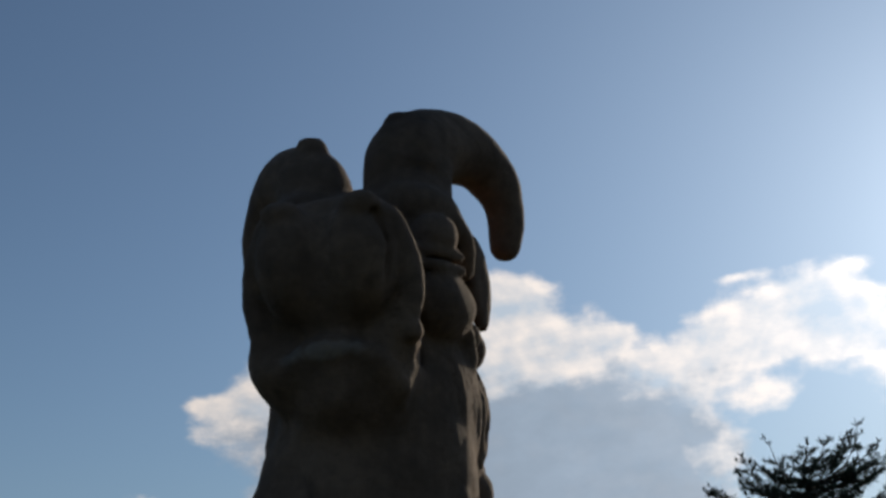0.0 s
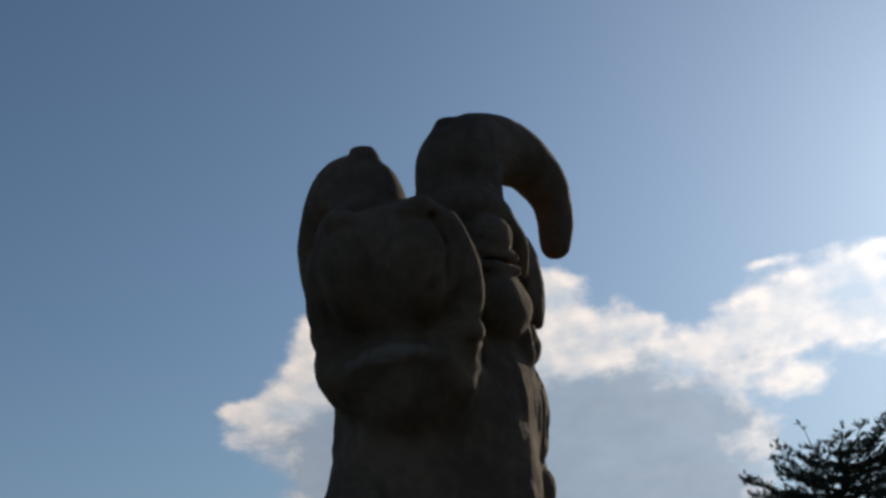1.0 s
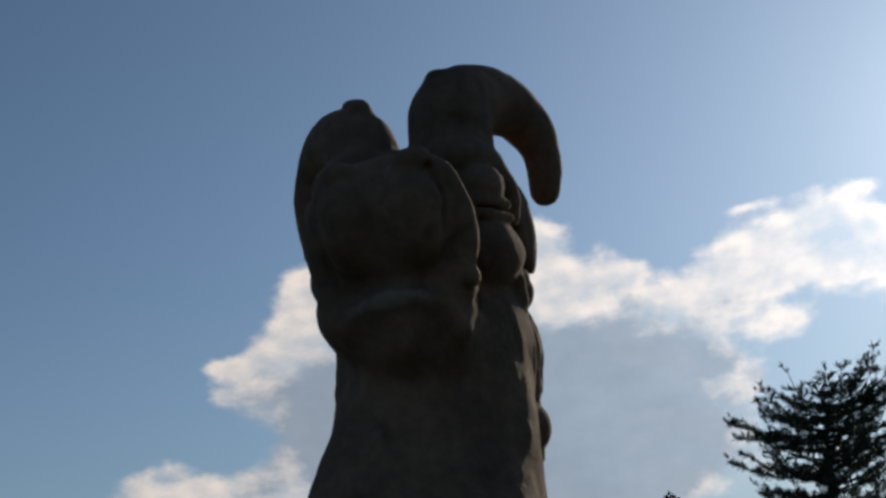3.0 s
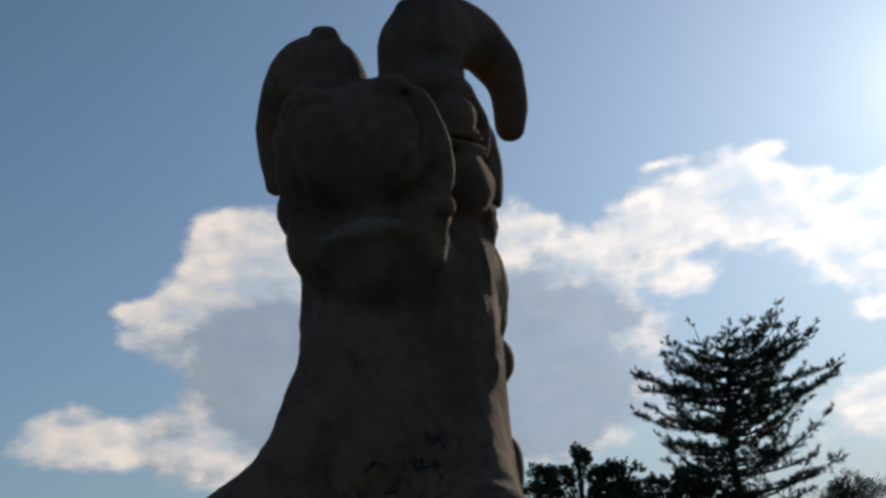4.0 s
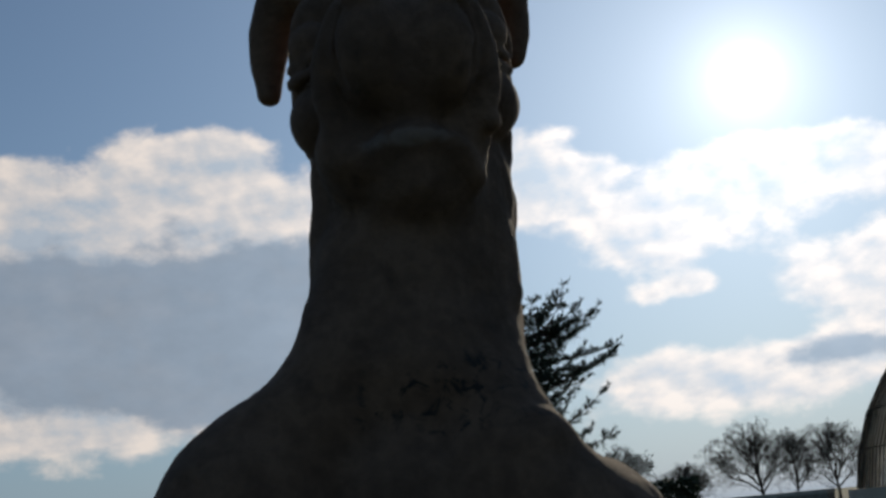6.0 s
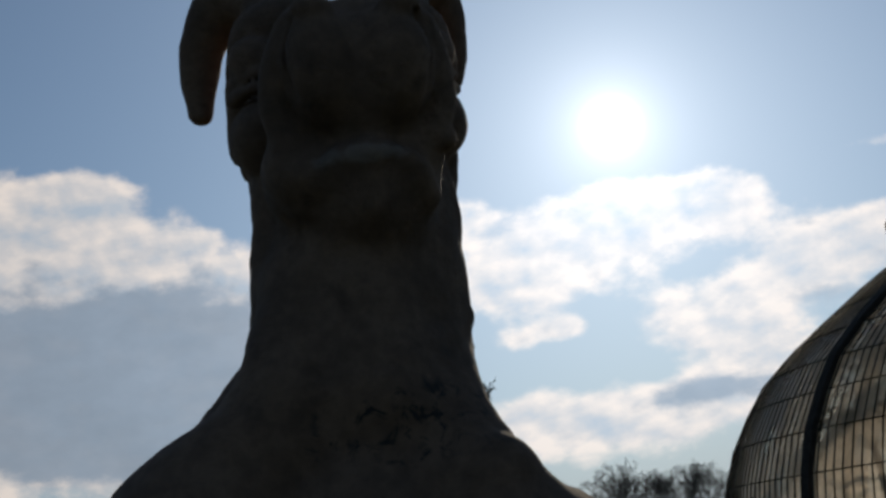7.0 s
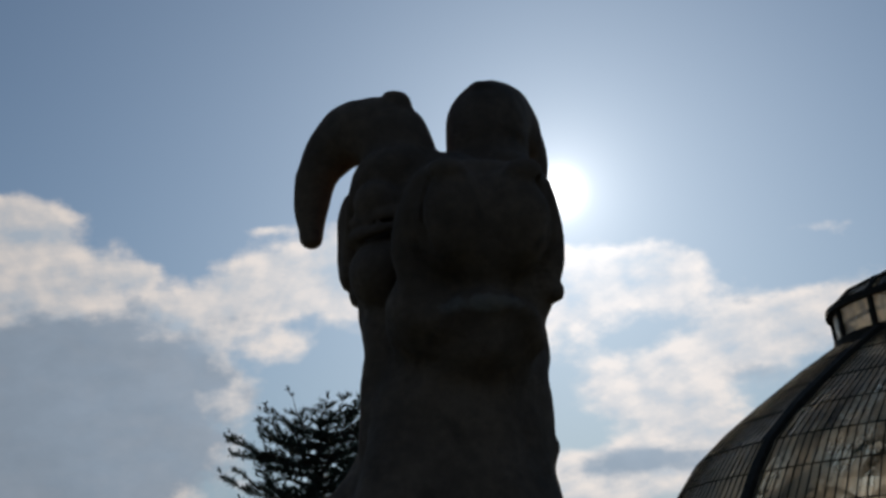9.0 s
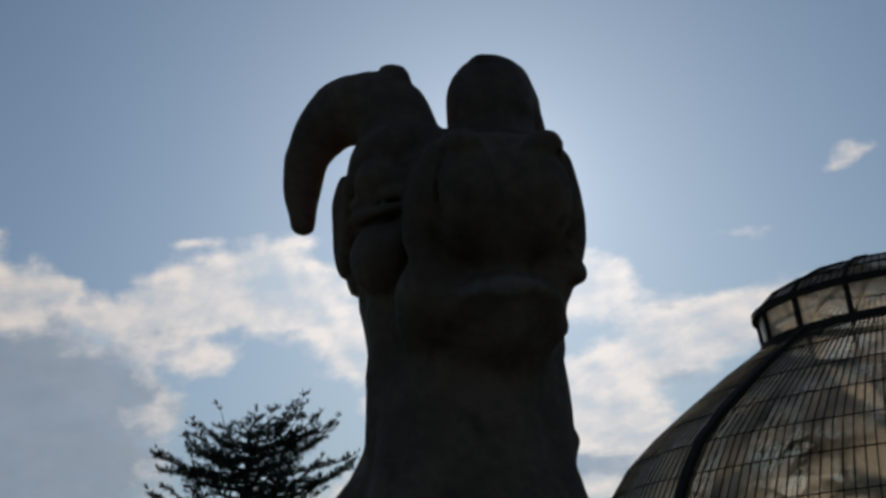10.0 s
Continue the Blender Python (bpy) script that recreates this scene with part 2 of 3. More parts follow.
def glass_material():
    """Old greenhouse glass: part clear, part clouded by limewash and algae."""
    m = bpy.data.materials.new("clouded_glass")
    m.use_nodes = True
    t = m.node_tree
    t.nodes.remove(t.nodes["Principled BSDF"])
    where = t.nodes.new("ShaderNodeTexCoord").outputs["Object"]
    film = ramp_node(t, noise_node(t, where, 0.35, 6.0, 0.6), [(0.3, (0.52, 0.43, 0.34)), (0.55, (0.92, 0.80, 0.65)), (0.8, (0.82, 0.71, 0.56))])
    clear = t.nodes.new("ShaderNodeBsdfTransparent")
    clear.inputs[0].default_value = (0.80, 0.82, 0.80, 1)
    wash, skin, gloss = t.nodes.new("ShaderNodeBsdfTranslucent"), t.nodes.new("ShaderNodeBsdfDiffuse"), t.nodes.new("ShaderNodeBsdfGlossy")
    t.links.new(film, wash.inputs[0])
    t.links.new(film, skin.inputs[0])
    gloss.inputs["Roughness"].default_value = 0.12

    def mix(factor, a, c):
        n = t.nodes.new("ShaderNodeMixShader")
        if isinstance(factor, float):
            n.inputs[0].default_value = factor
        else:
            t.links.new(factor, n.inputs[0])
        t.links.new(a, n.inputs[1])
        t.links.new(c, n.inputs[2])
        return n.outputs[0]

    down = vector_node(t, "MULTIPLY", where, (1.0, 1.0, 0.4))
    patches = ramp_node(t, noise_node(t, down, 0.55, 5.0, 0.6), [(0.36, (0.18, 0.18, 0.18)), (0.60, (0.95, 0.95, 0.95))])
    dirt = math_node(t, "MULTIPLY", patches, 1.0)
    body = mix(dirt, clear.outputs[0], mix(0.15, wash.outputs[0], skin.outputs[0]))
    fresnel = t.nodes.new("ShaderNodeFresnel")
    fresnel.inputs[0].default_value = 1.45
    t.links.new(mix(math_node(t, "MULTIPLY", fresnel.outputs[0], 0.55), body, gloss.outputs[0]), t.nodes["Material Output"].inputs[0])
    return m


def matt_iron(*args):
    m = material(*args)
    m.node_tree.nodes["Principled BSDF"].inputs["Specular IOR Level"].default_value = 0.12
    return m


STONE = stone_material()
PLINTH_STONE = material("plinth_stone", [(0.3, (0.17, 0.15, 0.125)), (0.6, (0.30, 0.27, 0.23))], 4.0, 0.9, 0.4, 50.0)
PALE_STONE = material("pale_stone", [(0.3, (0.36, 0.32, 0.26)), (0.7, (0.50, 0.46, 0.38))], 2.0, 0.85, 0.3, 20.0)
GRASS = material("grass", [(0.3, (0.030, 0.045, 0.014)), (0.7, (0.065, 0.085, 0.030))], 0.6, 0.95, 0.3, 8.0)
IRON = matt_iron("painted_iron", [(0.3, (0.022, 0.017, 0.013)), (0.7, (0.050, 0.040, 0.031))], 3.0, 0.8)
GLASS = glass_material()
BARK = material("bark", [(0.3, (0.020, 0.016, 0.012)), (0.7, (0.055, 0.045, 0.036))], 3.0, 0.95, 0.5, 12.0)
NEEDLE = material("cedar_needles", [(0.3, (0.012, 0.020, 0.012)), (0.7, (0.035, 0.050, 0.030))], 0.8, 0.8)
LEAF = material("dark_leaves", [(0.3, (0.014, 0.022, 0.010)), (0.7, (0.040, 0.055, 0.022))], 0.8, 0.75)
PALM = material("palm_leaves", [(0.3, (0.020, 0.035, 0.012)), (0.7, (0.055, 0.085, 0.028))], 0.8, 0.6)


def part(name, bm, material, parent=None, label=""):
    me = bpy.data.meshes.new(name)
    bm.to_mesh(me)
    bm.free()
    me.materials.append(material)
    ob = new(name, me)
    ob.parent = parent
    if label:
        tagged(ob, label)
    return ob


# ---- ground ----
bm = bmesh.new()
bmesh.ops.create_grid(bm, x_segments=40, y_segments=40, size=2500)
tagged(part("ground", bm, GRASS), "mown green lawn reaching to the horizon", "ground", kind="structure")


# ---- stone beast ----
class Clay:
    """A block of solid, shaped by adding and taking away soft rounded forms."""

    def __init__(self, low, high, step):
        self.low, self.step = np.array(low), step
        n = [int((b - a) / step) + 1 for a, b in zip(low, high)]
        self.x = (low[0] + step * np.arange(n[0], dtype=np.float32))[:, None, None]
        self.y = (low[1] + step * np.arange(n[1], dtype=np.float32))[None, :, None]
        self.z = (low[2] + step * np.arange(n[2], dtype=np.float32))[None, None, :]
        self.x, self.y, self.z = (a.astype(np.float32) for a in (self.x, self.y, self.z))
        self.d = np.full(n, 9.0, dtype=np.float32)
        self.seat, self.size = None, Vector((1, 1, 1))

    def seated(self, p):
        """Where a place in the modelled head comes to lie once the head sits on the neck."""
        if not self.seat:
            return tuple(p)
        q = Vector(p) - self.pivot
        return tuple(self.seat @ Vector([a * b for a, b in zip(q, self.size)]) + self.pivot)

    def window(self, c, r):
        """The index ranges of the box of half size r about c."""
        s = []
        for i in range(3):
            a = int((c[i] - r[i] - self.low[i]) / self.step) - 1
            b = int((c[i] + r[i] - self.low[i]) / self.step) + 2
            s.append(slice(max(a, 0), max(min(b, self.d.shape[i]), 0)))
        return tuple(s)

    def blend(self, s, d, k, sign):
        old = self.d[s]
        if sign < 0:
            h = np.maximum(k - np.abs(old + d), 0) / k
            self.d[s] = np.maximum(old, -d) + h * h * k * 0.25
        else:
            h = np.maximum(k - np.abs(old - d), 0) / k
            self.d[s] = np.minimum(old, d) - h * h * k * 0.25

    def ball(self, c, r, k=0.03, sign=1, turn=(0, 0, 0)):
        """An ellipsoid at c with the half sizes r, turned by degrees; k: the softness of the joint."""
        c, r = self.seated(c), [a * b for a, b in zip(r, self.size)]
        big = max(r) * 1.0 + k * 1.5 + 0.03
        s = self.window(c, (big, big, big))
        x, y, z = self.x[s[0]] - c[0], self.y[:, s[1]] - c[1], self.z[:, :, s[2]] - c[2]
        m = np.array(Euler([radians(a) for a in turn]).to_matrix().transposed(), dtype=np.float32)
        q = [m[i, 0] * x + m[i, 1] * y + m[i, 2] * z for i in range(3)]
        k0 = np.sqrt(sum((q[i] / r[i]) ** 2 for i in range(3)))
        k1 = np.sqrt(sum((q[i] / r[i] ** 2) ** 2 for i in range(3))) + 1e-6
        self.blend(s, k0 * (k0 - 1) / k1, k, sign)

    def limb(self, points, k=0.03, sign=1, smooth=6):
        """A tapering rounded limb along (x, y, z, radius) points, by way of a smooth curve."""
        p = np.array([(*self.seated(q[:3]), q[3] * sum(self.size) / 3) for q in points], dtype=np.float64)
        if smooth > 1 and len(p) > 2:
            e = np.vstack([2 * p[0] - p[1], p, 2 * p[-1] - p[-2]])
            out = []
            for i in range(1, len(e) - 2):
                for t in np.arange(smooth) / smooth:
                    a, b, c, d = e[i - 1], e[i], e[i + 1], e[i + 2]
                    out.append(0.5 * (2 * b + (c - a) * t + (2 * a - 5 * b + 4 * c - d) * t * t + (3 * b - a - 3 * c + d) * t ** 3))
            p = np.vstack([out, e[-2]])
        low, high = (p[:, :3] - p[:, 3:]).min(0), (p[:, :3] + p[:, 3:]).max(0)
        s = self.window((low + high) / 2, (high - low) / 2 + k * 1.5 + 0.03)
        x, y, z = self.x[s[0]], self.y[:, s[1]], self.z[:, :, s[2]]
        best = None
        for a, b in zip(p[:-1], p[1:]):
            ab = b[:3] - a[:3]
            t = np.clip(((x - a[0]) * ab[0] + (y - a[1]) * ab[1] + (z - a[2]) * ab[2]) / max(ab @ ab, 1e-9), 0, 1).astype(np.float32)
            d = np.sqrt((x - a[0] - t * ab[0]) ** 2 + (y - a[1] - t * ab[1]) ** 2 + (z - a[2] - t * ab[2]) ** 2) - (a[3] + t * (b[3] - a[3]))
            best = d if best is None else np.minimum(best, d)
        self.blend(s, best.astype(np.float32), k, sign)

    def roughen(self, cell, depth):
        """Uneven hand-cut, weathered skin: bumps about as wide as cell."""
        out = np.random.uniform(-1, 1, [int(n * self.step / cell) + 3 for n in self.d.shape]).astype(np.float32)
        for axis, n in enumerate(self.d.shape):
            p = np.arange(n) * self.step / cell
            i = p.astype(int)
            f = (p - i).astype(np.float32)
            f = f * f * (3 - 2 * f)
            shape = [1, 1, 1]
            shape[axis] = n
            f = f.reshape(shape)
            out = np.take(out, i, axis) * (1 - f) + np.take(out, i + 1, axis) * f
        self.d += out * depth

    def mesh(self, name):
        """The surface as a mesh of quads (surface nets)."""
        d = self.d
        d[0], d[-1], d[:, 0], d[:, -1], d[:, :, 0], d[:, :, -1] = 9, 9, 9, 9, 9, 9
        n = np.array(d.shape) - 1
        corner = [(i, j, k) for i in (0, 1) for j in (0, 1) for k in (0, 1)]
        inside = d < 0
        count = np.zeros(n, dtype=np.int8)
        for i, j, k in corner:
            count += inside[i:i + n[0], j:j + n[1], k:k + n[2]]
        cells = np.argwhere((count > 0) & (count < 8))
        ids = np.full(n, -1, dtype=np.int64)
        ids[tuple(cells.T)] = np.arange(len(cells))
        total, hits = np.zeros((len(cells), 3)), np.zeros(len(cells))
        for a in corner:
            for axis in range(3):
                if a[axis]:
                    continue
                b = list(a)
                b[axis] = 1
                va, vb = d[tuple((cells + a).T)], d[tuple((cells + b).T)]
                cross = (va < 0) != (vb < 0)
                t = np.where(cross, va / np.where(cross, va - vb, 1), 0)
                place = np.repeat(np.array([a], dtype=float), len(cells), 0)
                place[:, axis] += t
                total += place * cross[:, None]
                hits += cross
        verts = (cells + total / hits[:, None]) * self.step + self.low
        quads = []
        for axis in range(3):
            u, v = (axis + 1) % 3, (axis + 2) % 3
            lo, hi = [slice(1, -1)] * 3, [slice(1, -1)] * 3
            lo[axis], hi[axis] = slice(0, -1), slice(1, None)
            change = inside[tuple(lo)] != inside[tuple(hi)]
            at = np.argwhere(change)
            base = at + 1
            base[:, axis] -= 1
            first = inside[tuple(base.T)]
            ring = []
            for du, dv in ((-1, -1), (0, -1), (0, 0), (-1, 0)):
                c = base.copy()
                c[:, u] += du
                c[:, v] += dv
                ring.append(ids[tuple(c.T)])
            ring = np.stack(ring, 1)
            ring[~first] = ring[~first][:, ::-1]
            quads.append(ring)
        me = bpy.data.meshes.new(name)
        me.from_pydata(verts.tolist(), [], np.vstack(quads).tolist())
        me.shade_smooth()
        return me


def stone_beast():
    c = Clay((-0.70, -0.62, 0.62), (0.70, 0.80, 3.0), 0.0088)
    # seated body, chest and shoulders
    c.ball((0, 0.28, 1.08), (0.40, 0.44, 0.50))
    c.ball((0.0, 0.02, 1.40), (0.34, 0.30, 0.44), 0.10)
    c.ball((-0.02, -0.10, 1.62), (0.22, 0.19, 0.24), 0.08)
    c.ball((-0.31, -0.10, 1.47), (0.20, 0.24, 0.34), 0.06)
    c.ball((-0.325, -0.17, 1.69), (0.145, 0.16, 0.150), 0.030)
    c.ball((0.285, -0.08, 1.42), (0.185, 0.24, 0.315), 0.06)
    for s in (-1, 1):
        c.ball((s * 0.33, 0.40, 0.92), (0.20, 0.34, 0.30), 0.08)
        c.limb([(s * 0.24, -0.12, 1.35, 0.13), (s * 0.23, -0.27, 1.0, 0.10), (s * 0.22, -0.30, 0.75, 0.085)], 0.06)
        c.ball((s * 0.22, -0.35, 0.69), (0.10, 0.14, 0.08), 0.05)
        c.ball((s * 0.36, 0.04, 0.70), (0.12, 0.20, 0.09), 0.05)
    c.limb([(0.1, 0.66, 0.72, 0.05), (0.35, 0.60, 0.75, 0.045), (0.50, 0.35, 0.80, 0.04), (0.50, 0.15, 0.86, 0.06)], 0.03)
    # neck, widening to the shoulders
    c.limb([(-0.01, 0.05, 1.66, 0.235), (0.006, 0.04, 1.88, 0.202), (0.014, 0.03, 2.10, 0.196), (0.012, 0.04, 2.30, 0.195), (0.0, 0.05, 2.5, 0.185)], 0.07)
    c.limb([(-0.095, -0.06, 2.13, 0.085), (-0.130, -0.11, 2.01, 0.086), (-0.155, -0.15, 1.92, 0.088)], 0.06)
    c.limb([(-0.10, -0.04, 1.94, 0.105), (-0.192, -0.12, 1.83, 0.116), (-0.298, -0.14, 1.725, 0.142), (-0.370, -0.13, 1.620, 0.160)], 0.045)
    c.limb([(-0.11, 0.06, 2.03, 0.09), (-0.215, 0.08, 1.86, 0.122), (-0.33, 0.08, 1.71, 0.15)], 0.06)
    c.limb([(0.095, -0.06, 1.92, 0.100), (0.145, -0.17, 1.735, 0.112), (0.230, -0.19, 1.61, 0.132), (0.315, -0.17, 1.48, 0.15)], 0.05)
    c.limb([(-0.185, -0.16, 1.87, 0.080), (-0.285, -0.18, 1.785, 0.095), (-0.355, -0.17, 1.69, 0.125)], 0.03)
    c.limb([(-0.148, -0.02, 2.33, 0.032), (-0.157, -0.01, 2.20, 0.035), (-0.163, 0.0, 2.08, 0.034)], 0.04)
    # loose skin under the jaw and the edge of the collar of hide
    c.limb([(0.0, -0.10, 2.20, 0.09), (0.0, -0.13, 2.05, 0.08), (0.0, -0.15, 1.92, 0.10)], 0.08)
    c.limb([(-0.182, -0.02, 2.085, 0.011), (-0.10, -0.150, 2.02, 0.006), (0.08, -0.160, 1.99, 0.006), (0.194, -0.03, 2.06, 0.011)], 0.03)
    c.limb([(-0.232, -0.18, 1.922, 0.009), (-0.241, -0.188, 1.936, 0.007)], 0.006)
    # the head, modelled square and a little large, is turned, nods slightly and sits on the neck
    c.pivot, c.size = Vector((0, 0, 2.15)), Vector((0.972, 0.928, 0.940))
    c.seat = pose(0.004, 0.012, 0.043, -1.3, 0.8, 0.2)
    # skull and brow
    c.ball((0.0, 0.03, 2.55), (0.185, 0.19, 0.16), 0.05)
    c.ball((0.005, -0.06, 2.60), (0.07, 0.09, 0.055), 0.03)
    c.limb([(0.0, -0.04, 2.54, 0.15), (0.01, -0.24, 2.45, 0.135)], 0.05)
    # muzzle with two lobes, cleft between
    c.ball((0.012, -0.225, 2.420), (0.138, 0.145, 0.132), 0.03)
    for s in (-1, 1):
        c.ball((0.012 + s * 0.062, -0.318, 2.444), (0.078, 0.092, 0.112), 0.014, 1, (8, 0, s * 10))
        c.ball((0.014 + s * 0.078, -0.368, 2.535), (0.040, 0.040, 0.030), 0.010)
    c.limb([(0.012, -0.375, 2.55, 0.014), (0.012, -0.405, 2.46, 0.019), (0.012, -0.395, 2.38, 0.014)], 0.025, -1)
    c.limb([(-0.085, -0.325, 2.54, 0.020), (0.01, -0.30, 2.562, 0.024), (0.10, -0.325, 2.55, 0.022)], 0.03)
    # jaw, mouth and lips
    c.ball((0.016, -0.180, 2.242), (0.136, 0.130, 0.072), 0.05)
    c.ball((0.018, -0.180, 2.188), (0.085, 0.115, 0.052), 0.06)
    c.limb([(-0.135, -0.27, 2.278, 0.010), (-0.08, -0.36, 2.308, 0.016), (0.02, -0.395, 2.322, 0.018), (0.110, -0.365, 2.312, 0.016), (0.16, -0.275, 2.284, 0.010)], 0.035, -1)
    c.limb([(-0.100, -0.235, 2.200, 0.010), (-0.062, -0.298, 2.248, 0.015), (0.02, -0.325, 2.272, 0.017), (0.096, -0.300, 2.252, 0.015), (0.132, -0.238, 2.206, 0.010)], 0.045)
    c.limb([(-0.075, -0.325, 2.212, 0.008), (0.02, -0.355, 2.228, 0.011), (0.105, -0.330, 2.217, 0.008)], 0.03, -1)
    for s in (-1, 1):
        # fold from the nose to the corner of the mouth, ending in a knob
        c.limb([(0.012 + s * 0.092, -0.335, 2.545, 0.024), (0.012 + s * 0.122, -0.318, 2.515, 0.028), (0.012 + s * 0.143, -0.292, 2.445, 0.033), (0.012 + s * 0.148, -0.278, 2.375, 0.031), (0.012 + s * 0.140, -0.280, 2.318, 0.022)], 0.004)
        c.limb([(0.012 + s * 0.098, -0.375, 2.535, 0.006), (0.012 + s * 0.116, -0.358, 2.49, 0.009), (0.012 + s * 0.122, -0.350, 2.42, 0.009), (0.012 + s * 0.120, -0.340, 2.35, 0.007)], 0.010, -1)
        c.ball((0.012 + s * 0.105, -0.23, 2.325), (0.050, 0.060, 0.060), 0.03)
        c.ball((0.012 + s * 0.100, -0.22, 2.285), (0.050, 0.055, 0.045), 0.03)
        c.ball((0.012 + s * (0.150 if s > 0 else 0.122), -0.275, 2.279 + 0.028 * s), (0.023, 0.028, 0.025), 0.005 if s > 0 else 0.05)
        if s < 0:
            c.ball((-0.120, -0.19, 2.275), (0.055, 0.085, 0.075), 0.04)
        c.limb([(0.012 + s * 0.155, -0.22, 2.27, 0.008), (0.012 + s * 0.175, -0.14, 2.30, 0.009), (0.012 + s * 0.18, -0.08, 2.36, 0.006)], 0.02, -1)
        # brow, eye with two lids below, cheek
        c.ball((s * 0.125, -0.055, 2.645), (0.094, 0.098, 0.064), 0.016, 1, (0, s * 14, 0))
        c.limb([(s * 0.10, -0.10, 2.645, 0.030), (s * 0.17, -0.085, 2.63, 0.030), (s * (0.215 if s > 0 else 0.205), -0.03, 2.585, 0.028), (s * 0.21, 0.02, 2.52, 0.020)], 0.02)
        c.ball((s * 0.172, -0.112, 2.558), (0.052, 0.055, 0.052), 0.002)
        c.limb([(s * 0.115, -0.155, 2.528, 0.014), (s * 0.178, -0.146, 2.514, 0.015), (s * 0.218, -0.080, 2.518, 0.014)], 0.003)
        c.limb([(s * 0.115, -0.158, 2.497, 0.013), (s * 0.182, -0.148, 2.482, 0.014), (s * 0.222, -0.080, 2.486, 0.014)], 0.003)
        c.ball((s * 0.155 + 0.005, -0.060, 2.412 + 0.006 * s), (0.080, 0.110, 0.084), 0.008)
        c.limb([(s * 0.12, -0.16, 2.42, 0.012), (s * 0.13, -0.15, 2.34, 0.016), (s * 0.12, -0.12, 2.28, 0.014)], 0.025, -1)
        w = 1.0 if s > 0 else 0.86
        c.limb([(s * w * 0.205, 0.02, 2.37, 0.024), (s * w * 0.196, 0.05, 2.33, 0.030), (s * w * 0.19, 0.06, 2.28, 0.02)], 0.02)
        # ear, a hanging leaf with a hollow, and a curl below it
        c.ball((s * 0.217, 0.10 + 0.02 * s, 2.53), (0.028, 0.055, 0.118), 0.006, 1, (0, s * -3, 0))
        c.ball((s * 0.245, 0.07, 2.53), (0.012, 0.024, 0.085), 0.010, -1)
        c.ball((s * (0.208 if s > 0 else 0.194), 0.080, 2.395), (0.022, 0.030, 0.030), 0.008)
    # horns, rising from broad roots and drooping outwards to blunt tips
    c.limb([(-0.106, -0.015, 2.63, 0.092), (-0.112, -0.012, 2.738, 0.088), (-0.168, 0.036, 2.796, 0.083), (-0.228, 0.091, 2.790, 0.069), (-0.276, 0.130, 2.728, 0.054), (-0.294, 0.155, 2.651, 0.042), (-0.297, 0.160, 2.566, 0.031)], 0.02)
    c.limb([(0.100, -0.015, 2.65, 0.100), (0.106, -0.004, 2.796, 0.098), (0.157, 0.090, 2.862, 0.086), (0.216, 0.182, 2.864, 0.070), (0.254, 0.232, 2.815, 0.057), (0.270, 0.263, 2.740, 0.046), (0.262, 0.273, 2.668, 0.036)], 0.02)
    c.ball((-0.112, -0.030, 2.832), (0.036, 0.036, 0.050), 0.003, 1, (0, -6, 0))
    c.ball((-0.112, -0.030, 2.902), (0.090, 0.090, 0.036), 0.002, -1)
    c.ball((-0.050, -0.040, 2.862), (0.030, 0.070, 0.034), 0.003, -1, (0, 25, 0))
    c.ball((-0.175, 0.000, 2.885), (0.030, 0.060, 0.022), 0.003, -1, (0, -25, 0))
    c.ball((0.094, -0.037, 2.874), (0.036, 0.034, 0.026), 0.006, 1, (0, 6, 0))
    c.limb([(0.03, -0.10, 2.720, 0.006), (0.10, -0.128, 2.735, 0.008), (0.19, -0.07, 2.725, 0.006)], 0.015, -1)
    # mane: strands behind the jaw and curls down the back
    for i in range(6):
        y, k = -0.035 + 0.030 * i, 0.004 * i - 0.004
        c.limb([(0.160 + k, y - 0.02, 2.38, 0.010), (0.194 + k, y, 2.29, 0.015), (0.200 + k, y + 0.025, 2.19, 0.014), (0.186 + k, y * 0.6 + 0.05, 2.085 + 0.012 * (i % 2), 0.006)], 0.012)
        if i < 3:
            c.limb([(-0.145, y - 0.02, 2.37, 0.010), (-0.166, y, 2.28, 0.014), (-0.172, y + 0.02, 2.19, 0.012), (-0.172, y * 0.6 + 0.04, 2.10, 0.006)], 0.014)
    c.seat, c.size = None, Vector((1, 1, 1))
    for i, z in enumerate((2.42, 2.33, 2.245, 2.15, 2.05, 1.95, 1.85, 1.75)):
        for x, r in ((0.146 + 0.014 * math.sin(3.7 * i), 0.050 + 0.008 * math.cos(2.3 * i)), (0.06, 0.062), (-0.06, 0.058)):
            dx = 0.012 * math.sin(2.1 * i + 9 * x)
            c.ball((x + dx, 0.19 + 0.02 * math.cos(1.7 * i) + (0.03 if x < 0.1 else 0), z + 0.03 * x), (r, r * 0.9, r * 0.95), 0.012)
            c.ball((x + dx + 0.02, 0.19 + r * 0.9, z), (0.016, 0.03, 0.016), 0.015, -1)
    c.ball((0.172, 0.165, 2.105), (0.046, 0.052, 0.056), 0.010)
    c.ball((0.168, 0.175, 1.890), (0.044, 0.050, 0.060), 0.010)
    # swelling of the upper foreleg on the breast
    c.ball((0.175, -0.215, 1.735), (0.090, 0.080, 0.095), 0.006)
    c.roughen(0.055, 0.0035)
    c.roughen(0.022, 0.0014)
    ob = new("beast_statue", c.mesh("beast_statue"))
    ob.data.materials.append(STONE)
    return tagged(ob, "weathered grey limestone statue of a horned bull-like beast", "statue")


stone_beast()


